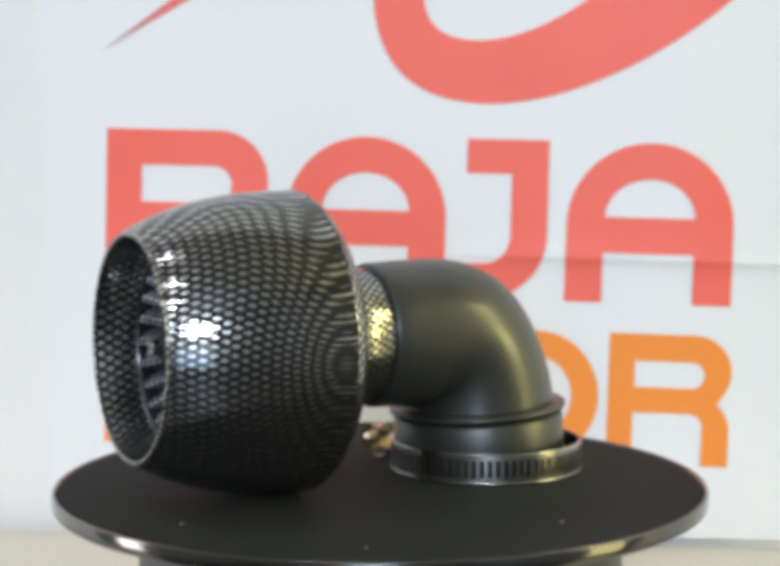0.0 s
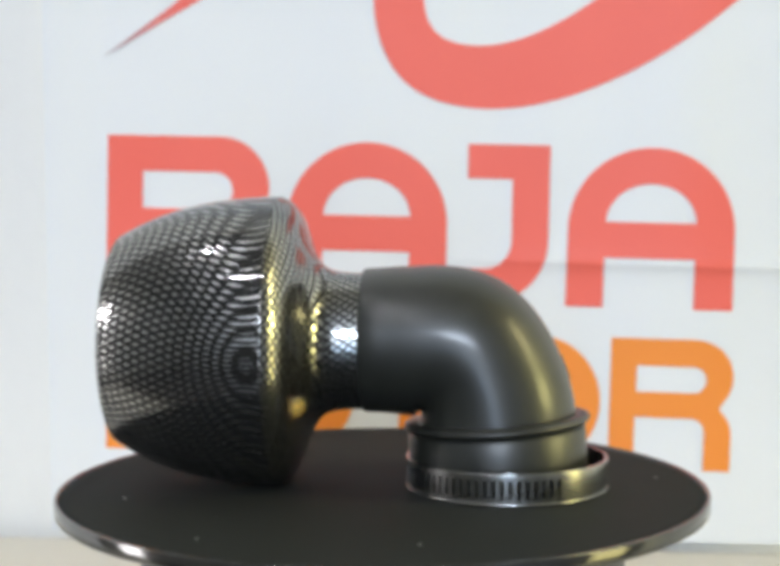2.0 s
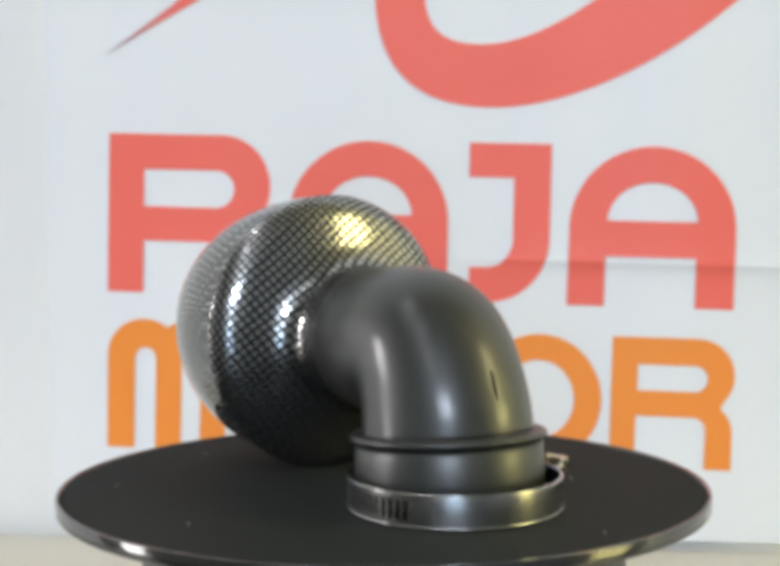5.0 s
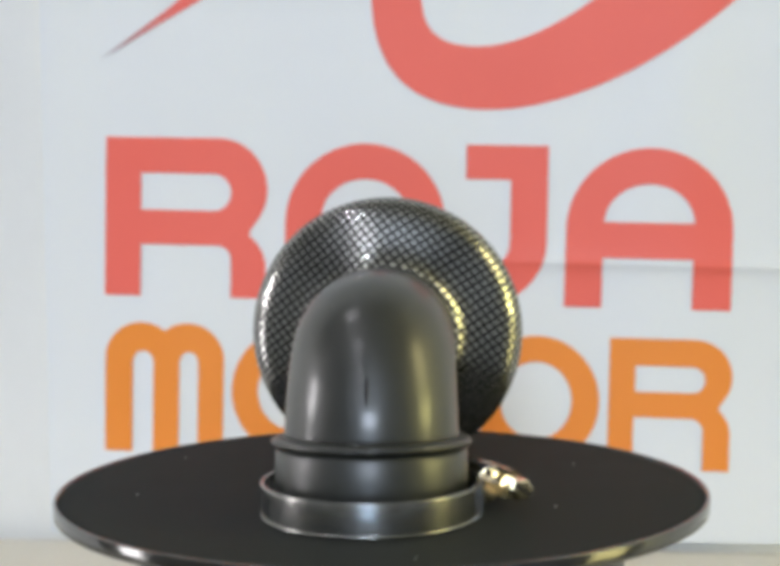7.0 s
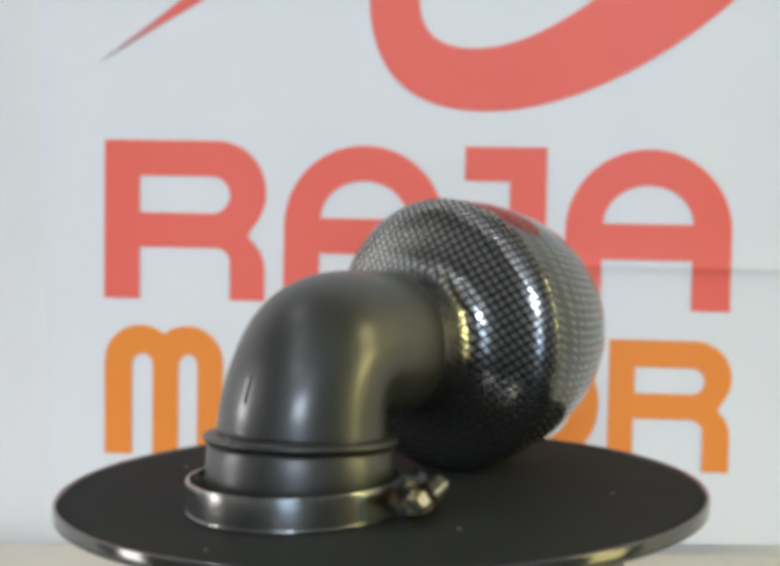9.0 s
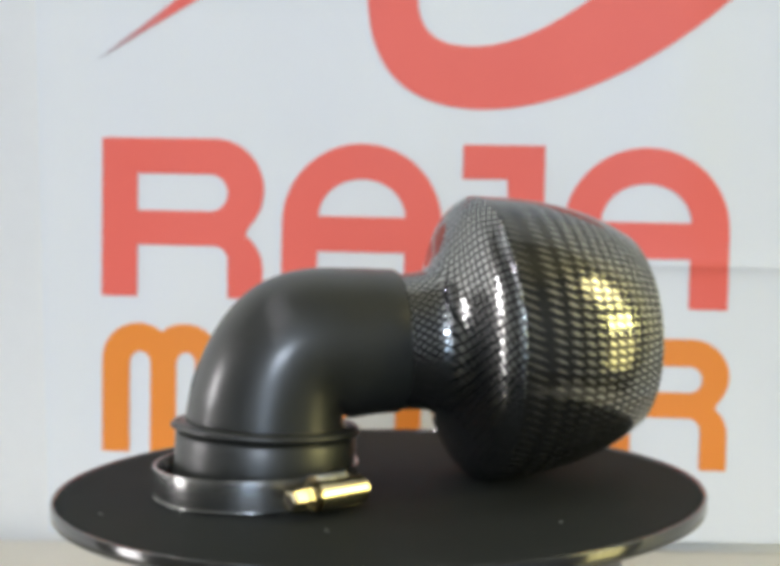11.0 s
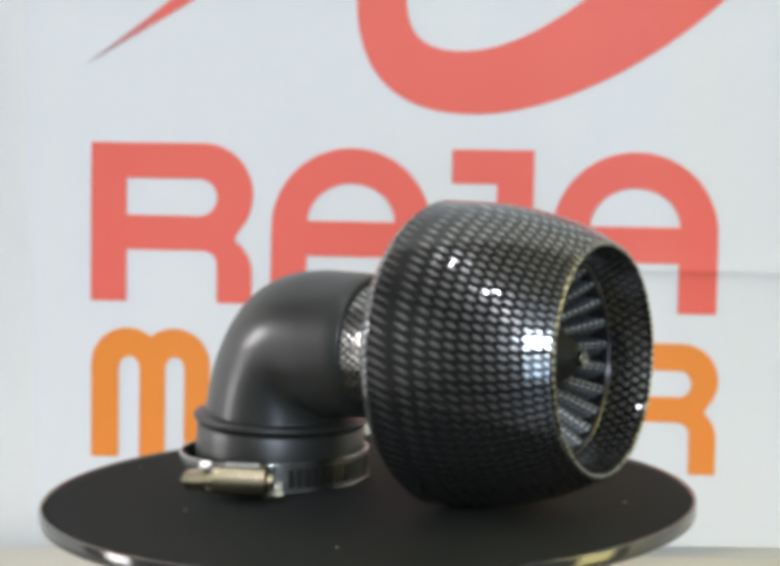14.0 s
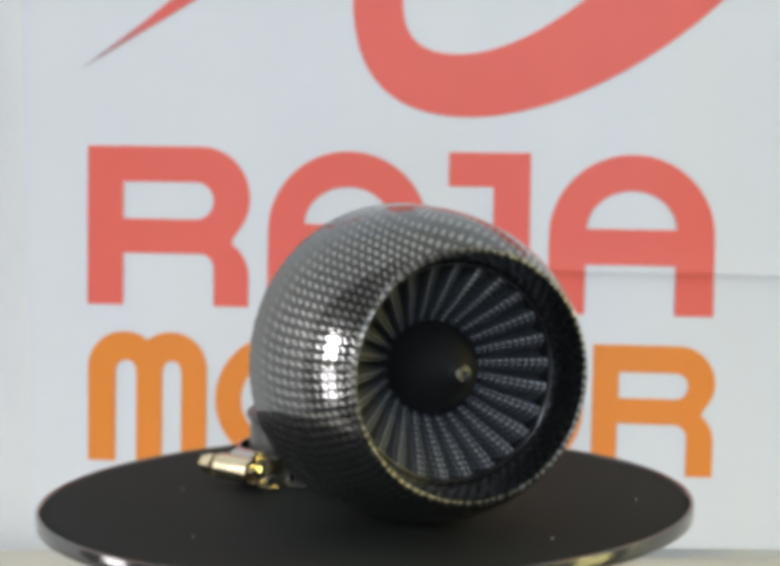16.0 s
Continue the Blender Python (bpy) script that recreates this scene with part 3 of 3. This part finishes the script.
# ---- the turntable ----
def turntable():
    ob = tagged(holder("turntable", pose(0, 0, TABLE_Z)), "round black display turntable with a dark chrome rim", "turntable")
    h = -TABLE_Z
    part("base", lathe(rounded(mm([(0.2, 0.1), (0.2, 76), (3, 77), (66, 75.5), (75, 74), (79.2, 70), (79.8, 0.1)]), 2), 96, "Z"), PLASTIC, ob)
    for k in range(4):
        a = radians(45 + 90 * k)
        bm = lathe(mm([(-0.5, 0.01), (-0.5, 2.2), (1.2, 2.4), (2.0, 1.6), (2.2, 0.01)]), 16, "X")
        part("screw", bm, STEEL, ob, m=pose(0, 0, 0.06, 0, 0, math.degrees(a)) @ pose(0.0758, 0, 0))
    platter = part("platter", lathe(mm([(h * 1000 - 4.0, 0.1), (h * 1000 - 4.0, 97.0), (h * 1000 - 3.8, 97.4), (h * 1000 - 3, 97.8), (h * 1000 - 0.9, 99.6), (h * 1000 - 0.7, 99.5), (h * 1000 - 0.7, 96), (h * 1000 - 0.7, 0.1)]), 128, "Z"), MAT, ob,
                   "flat black matt platter top")
    top = h * 1000
    rim = crisp([(top - 4.0, 97.5), (top - 4.2, 100.6), (top - 4.0, 100.9), (top - 0.25, 100.9), (top, 100.6), (top, 99.9), (top - 0.7, 99.5)], 0.08)
    rim = lathe(mm(rim), 160, "Z", True)
    part("rim", rim, CHROME, platter, "polished dark chrome rim band")
    rnd = random.Random(7)
    spots = [(76, 103), (60, -118), (80, 20), (84, 60), (72, -60), (88, 190)]
    for r, a in spots:
        bm = bmesh.new()
        bmesh.ops.create_icosphere(bm, subdivisions=1, radius=0.00055)
        for v in bm.verts:
            v.co = Vector((v.co.x * rnd.uniform(0.6, 1.2), v.co.y * rnd.uniform(0.5, 1.0), v.co.z * 0.35))
        part("dust_speck", bm, DUST, platter, m=pose(r / 1000 * math.cos(radians(a)), r / 1000 * math.sin(radians(a)), h - 0.0006))
    return ob, platter


TURNTABLE, PLATTER = turntable()

# ---- the air filter: local x points out of its open mouth ----
AXIS_Z = 0.0452
TIP = pose(0.030, 0.0004, AXIS_Z, 0, -0.4, 1.7) @ pose(-0.030, 0, 0)


def swept(path, segments=64):
    """A tube along (x, z, radius, tilt of its section in degrees from upright)."""
    bm = bmesh.new()
    rings = []
    for x, z, r, tilt in path:
        a = radians(tilt)
        e = Vector((math.cos(a), 0, math.sin(a)))       # the section's second axis; the first is y
        rings.append([bm.verts.new(Vector((x, 0, z)) + r * (math.cos(k) * Vector((0, 1, 0)) + math.sin(k) * e))
                      for k in (2 * math.pi * i / segments for i in range(segments))])
    for p, q in zip(rings, rings[1:]):
        for k in range(segments):
            n = (k + 1) % segments
            bm.faces.new((p[k], p[n], q[n], q[k])).smooth = True
    bm.faces.new(rings[0])
    bm.faces.new(rings[-1])
    return bm


def air_filter():
    ob = tagged(holder("air_filter"), "motorcycle air filter with carbon-look bell and black rubber elbow", "air filter")
    # rubber elbow
    cx, cz, rc = -10.2, 19.5, 25.2
    tube = [(5.6, 45.4, 21.3, 90), (5.5, 45.4, 22.2, 90), (4.7, 45.4, 22.6, 90), (-1, 45.5, 22.8, 90), (-5, 45.5, 23.1, 90)]
    for i in range(29):
        a = 90 - 87 * i / 28
        r = 23.5 + 1.7 * i / 28
        reach = rc + 3.0 * math.exp(-((a - 58) / 24) ** 2)
        tube.append((cx - reach * math.cos(radians(a)), cz + reach * math.sin(radians(a)), r, 180 - a))
    part("elbow_pipe", swept([(x / 1000, z / 1000, r / 1000, a) for x, z, r, a in tube], 96), DENTED_RUBBER, ob, "matt black rubber elbow")
    low = pose(-0.0357, 0, 0.0206, 0, 3.5, 0)
    lip = rounded(mm([(-1.0, 26), (-1.3, 28.3), (-0.4, 28.9), (0.6, 28.7), (1.3, 27.1), (1.5, 23.0)]), 2)
    part("flange_lip", lathe(lip, 80, "Z"), RUBBER, ob, "raised rubber lip", m=low)
    cuff = mm([(-17.4, 24.5), (-18.0, 25.5), (-17.9, 27.2), (-17.0, 27.8), (-10, 27.7), (-3, 27.6), (-1.9, 27.0), (-1.7, 25.4), (-1.0, 25.0)])
    part("cuff", lathe(cuff, 80, "Z"), RUBBER, ob, "straight rubber cuff", m=low)
    slit = bmesh.new()
    bmesh.ops.create_icosphere(slit, subdivisions=2, radius=1.0)
    for v in slit.verts:
        v.co = Vector((v.co.x * 0.0003, v.co.y * (0.00055 + 0.0002 * v.co.z), v.co.z * 0.0044))
    part("mould_slit", slit, SLIT, ob, "small dark slit in the rubber", m=pose(-0.0573, -0.0007, 0.0372, 0, 21, 0))
    for y, z, size in ((0.0, 22.2, 1.0), (-4.6, 22.7, 0.7), (4.0, 22.0, 0.6), (1.8, 23.6, 0.8)):
        nick = bmesh.new()
        bmesh.ops.create_icosphere(nick, subdivisions=2, radius=1.0)
        for v in nick.verts:
            v.co = Vector((v.co.x * 0.0007, v.co.y * 0.0030, v.co.z * 0.0006)) * size * (1 + 0.35 * noise.noise(v.co * 3 + Vector((y, z, 0))))
        part("mould_burr", nick, RUBBER, ob, m=pose(-0.0357 - 0.001 * math.sqrt(28.6 ** 2 - y * y) + (0.0018 if z > 23 else 0), y / 1000, z / 1000, 8, 0, 0))

    # bell: rear shell with collar, front shell, mouth lip
    rear = rounded(mm([(3.0, 20.6), (3.6, 21.3), (10.5, 21.5), (15.2, 22.0), (18.8, 23.8), (21.4, 27.8), (23.2, 32.6), (24.8, 37.4), (26.6, 41.4), (29.2, 44.2), (31.2, 45.3)]), 3)
    neck = [q for q in rear if q[0] < 0.0165]
    part("collar", lathe(neck, 128), CARBON_COLLAR, ob, "carbon-look neck collar", m=TIP)
    part("rear_shell", lathe([neck[-1]] + rear[len(neck):] + mm([(31.6, 45.55), (31.9, 45.4), (31.9, 43.5)]), 128), CARBON_BACK, ob, "glossy carbon-look rear shell", m=TIP)
    front = rounded(mm([(32.1, 45.4), (33, 45.4), (44, 44.8), (55, 43.4), (66, 40.6), (75, 37.0), (81.2, 33.5)]), 3)
    inside = rounded(mm([(81.2, 31.7), (78, 30.9), (74, 30.1), (69.5, 29.5), (68.0, 29.4)]), 2) + mm([(67.0, 30.6), (66.0, 38.0)])
    shell = mm([(32.0, 43.0), (31.95, 45.3)]) + front + mm([(81.7, 32.9), (81.8, 32.4), (81.6, 31.9)])
    part("mouth_wall", lathe(inside, 128), CARBON_INSIDE, ob, "carbon-look inner wall of the mouth", m=TIP)
    part("front_shell", lathe(shell, 128), CARBON_FRONT, ob, "glossy carbon-look bell", m=TIP)
    lip = mm([(81.4, 33.25), (82.0, 33.0), (82.2, 32.5), (82.0, 32.0), (81.4, 31.8)])
    part("mouth_lip", lathe(lip, 128, closed=True), WORN_EDGE, ob, "worn silvery mouth edge", m=TIP)
    # pleated gauze cone
    count = 26
    for k in range(count):
        bm = bmesh.new()
        layer = bm.loops.layers.uv.new("UVMap")
        half = math.pi / count
        grid = []
        for i in range(9):
            s = i / 8
            r = 0.0126 + s * 0.0158
            ridge, valley = 0.0535 + 0.0155 * s, 0.0500 + 0.0130 * s
            grid.append([bm.verts.new((u, r * math.cos(a), r * math.sin(a)))
                         for u, a in ((valley, -half), (0.45 * valley + 0.55 * ridge, -0.45 * half), (ridge, 0.30 * half), (ridge - 0.0006, 0.62 * half), (valley, half))])
        for p, q, i in zip(grid, grid[1:], range(8)):
            across = -(p[0].co - p[1].co).length - (p[1].co - p[2].co).length
            for j in range(4):
                f = bm.faces.new((p[j], p[j + 1], q[j + 1], q[j]))
                w = (p[j + 1].co - p[j].co).length
                step = 0.027 / 8
                for loop, (c, d) in zip(f.loops, ((across, i), (across + w, i), (across + w, i + 1), (across, i + 1))):
                    loop[layer].uv = (c, d * step)
                across += w
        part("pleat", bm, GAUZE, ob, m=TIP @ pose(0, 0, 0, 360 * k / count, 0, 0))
    part("end_ring", lathe(mm([(58, 28.3), (68.8, 28.3), (69.6, 28.5), (70.0, 28.9), (70.0, 29.3), (58, 29.3)]), 96, closed=True), GLOSS_BLACK, ob,
         "glossy black end ring", m=TIP)
    cone = rounded(mm([(44, 13.2), (58, 13.2), (61, 12.6), (67, 10.2), (72, 7.0), (75.5, 3.8), (77.0, 2.6), (77.2, 0.02)]), 2)
    hub = part("hub_cone", lathe(cone, 64), HUB_BLACK, ob, "dull black centre cone", m=TIP @ pose(-0.0035, 0, 0))
    part("bolt", lathe(mm([(75.5, 2.6), (78.4, 2.6), (78.9, 2.2), (78.9, 1.2), (78.0, 1.1), (78.0, 0.02)]), 6), CHROME, hub, "small steel socket bolt")
    return ob


FILTER = air_filter()


# ---- the hose clamp, loose round the cuff ----
def hose_clamp():
    ob = tagged(holder("hose_clamp"), "loose steel worm-drive hose clamp lying round the cuff", "hose clamp")
    cx, R, T, Z0, Z1 = -0.0390, 0.0312, 0.0007, 0.0002, 0.0097
    bm = bmesh.new()

    def bar(a0, a1, z0, z1, n, r=R, t=T):
        rows = []
        for i in range(n + 1):
            a = a0 + (a1 - a0) * i / n
            c, s = math.cos(a), math.sin(a)
            rows.append([bm.verts.new((cx + q * c, q * s, z)) for q, z in ((r, z0), (r, z1), (r - t, z1), (r - t, z0))])
        for p, q in zip(rows, rows[1:]):
            for k in range(4):
                n2 = (k + 1) % 4
                bm.faces.new((p[k], q[k], q[n2], p[n2]))
        bm.faces.new(rows[0])
        bm.faces.new(rows[-1][::-1])

    first, last, count = radians(-42), radians(122), 36
    z2, z3 = Z0 + 0.0019, Z1 - 0.0021
    pitch = (last - first) / count
    bar(last, first + 2 * math.pi, Z0, Z1, 64)
    bar(first, last, Z0, z2, 64)
    bar(first, last, z3, Z1, 64)
    for k in range(count + 1):
        a = first + pitch * k
        bar(a - pitch * 0.24, a + pitch * 0.24, z2, z3, 1)
    bmesh.ops.remove_doubles(bm, verts=bm.verts, dist=1e-7)
    part("band", bm, STEEL, ob, "steel band with worm slots")
    for z in (Z0 + 0.0004, Z1 - 0.0004):
        ring = [(z + 0.0003 * math.cos(b), R - 0.0001 + 0.0003 * math.sin(b)) for b in (2 * math.pi * i / 8 for i in range(8))]
        part("rolled_edge", lathe(ring, 96, "Z", True), STEEL, ob, m=pose(cx, 0, 0))
    # inner overlap of the band under the housing
    bm = bmesh.new()
    bar(radians(-98), radians(-60), Z0 + 0.001, Z1 - 0.001, 16, R + 0.0010, 0.0007)
    part("band_tail", bm, STEEL, ob)
    # housing with its screw, along the tangent
    at = radians(-64)
    tang = pose(cx + 0.0402 * math.cos(at), 0.0402 * math.sin(at), 0.0063, 0, 0, -64 + 90)
    bm = bmesh.new()
    prof = []
    for i in range(13):
        b = radians(-40 + 260 * i / 12)
        prof.append((0.0042 * math.cos(b), 0.0042 * math.sin(b)))
    for y0, y1 in ((-0.0082, 0.0082),):
        for shell_r in (1.0, 0.86):
            rows = [[bm.verts.new((x, -s * shell_r - 0.0002, c * shell_r)) for c, s in prof] for x in (y0, -0.004, 0.0, 0.004, y1)]
            for p, q in zip(rows, rows[1:]):
                for k in range(len(prof) - 1):
                    bm.faces.new((p[k], p[k + 1], q[k + 1], q[k])).smooth = True
    box(bm, -0.0076, 0.0076, 0.0012, 0.0050, 0.0028, 0.0038, 0.0002)
    box(bm, -0.0076, 0.0076, 0.0012, 0.0050, -0.0038, -0.0028, 0.0002)
    part("housing", bm, BRASSY, ob, "steel screw housing with a yellow reflection put into its colour", m=tang)
    # bent sheet that carries the housing off the band, open at its ends
    for name, line in (("upper_strap", ((9.1, 1.6), (8.2, 4.0), (6.6, 5.2), (4.8, 5.6), (2.6, 5.2), (1.4, 4.2))), ("lower_strap", ((9.1, -3.0), (7.6, -4.7), (4.4, -5.0), (3.0, -4.4)))):
        bm = bmesh.new()
        rows = [[bm.verts.new((x, o / 1000 + d, z / 1000 + e)) for x, d, e in ((-0.0058, 0, 0), (0.0052, 0, 0), (0.0052, -0.0003, -0.0005), (-0.0058, -0.0003, -0.0005))] for o, z in line]
        for p, q in zip(rows, rows[1:]):
            for k in range(4):
                bm.faces.new((p[k], p[(k + 1) % 4], q[(k + 1) % 4], q[k]))
        bm.faces.new(rows[0])
        bm.faces.new(rows[-1][::-1])
        part(name, bm, STEEL, ob, "bent steel strap", m=tang)
    saddle = bmesh.new()
    box(saddle, -0.0060, 0.0060, 0.0026, 0.0050, 0.0038, 0.0048, 0.0002)
    part("saddle", saddle, BRASSY, ob, m=tang)
    part("end_tab", box(bmesh.new(), 0.0060, 0.0122, 0.0030, 0.0068, -0.0056, -0.0046, 0.0003), BRASSY, ob, "bent housing tab", m=tang)
    screw = lathe(mm([(-17.4, 0.05), (-17.4, 2.6), (-17.0, 3.0), (-16.2, 3.3), (-12.2, 3.3), (-11.6, 3.0), (-11.6, 3.7), (-10.8, 3.7), (-10.8, 2.3), (-8, 2.3), (-8, 2.9), (8, 2.9), (8, 2.2), (10.4, 2.2), (10.8, 0.05)]), 6)
    for f in screw.faces:
        f.smooth = False
    part("screw", screw, BRASSY, ob, "hexagon screw head", m=tang @ pose(0, 0.0, 0))
    # no recess is cut: a near-black bar stands for the slot's shade
    slot = box(bmesh.new(), -0.01745, -0.01640, -0.0026, 0.0026, -0.0005, 0.0005)
    part("slot", slot, SLIT, ob, "near-black bar standing in for the shaded slot of the screw head", m=tang @ pose(0, 0, 0, 35, 0, 0))
    return ob


CLAMP = hose_clamp()


# ---- what turns ----
# seconds, degrees
TURN = [(0, 207.71), (1, 191.00), (2, 174.35), (3, 157.40), (4, 140.13), (5, 122.05), (6, 103.74), (7, 85.41), (8, 67.01), (9, 48.82), (10, 31.41), (11, 14.22), (12, -2.90), (13, -19.78), (14, -36.69), (15, -53.91), (16, -71.23)]


def motions():
    walk(PLATTER, [(t, pose(0, 0, 0, 0, 0, a)) for t, a in TURN])
    for thing in (FILTER, CLAMP):
        walk(thing, [(t, pose(0, 0, -0.0005, 0, 0, a)) for t, a in TURN])


motions()
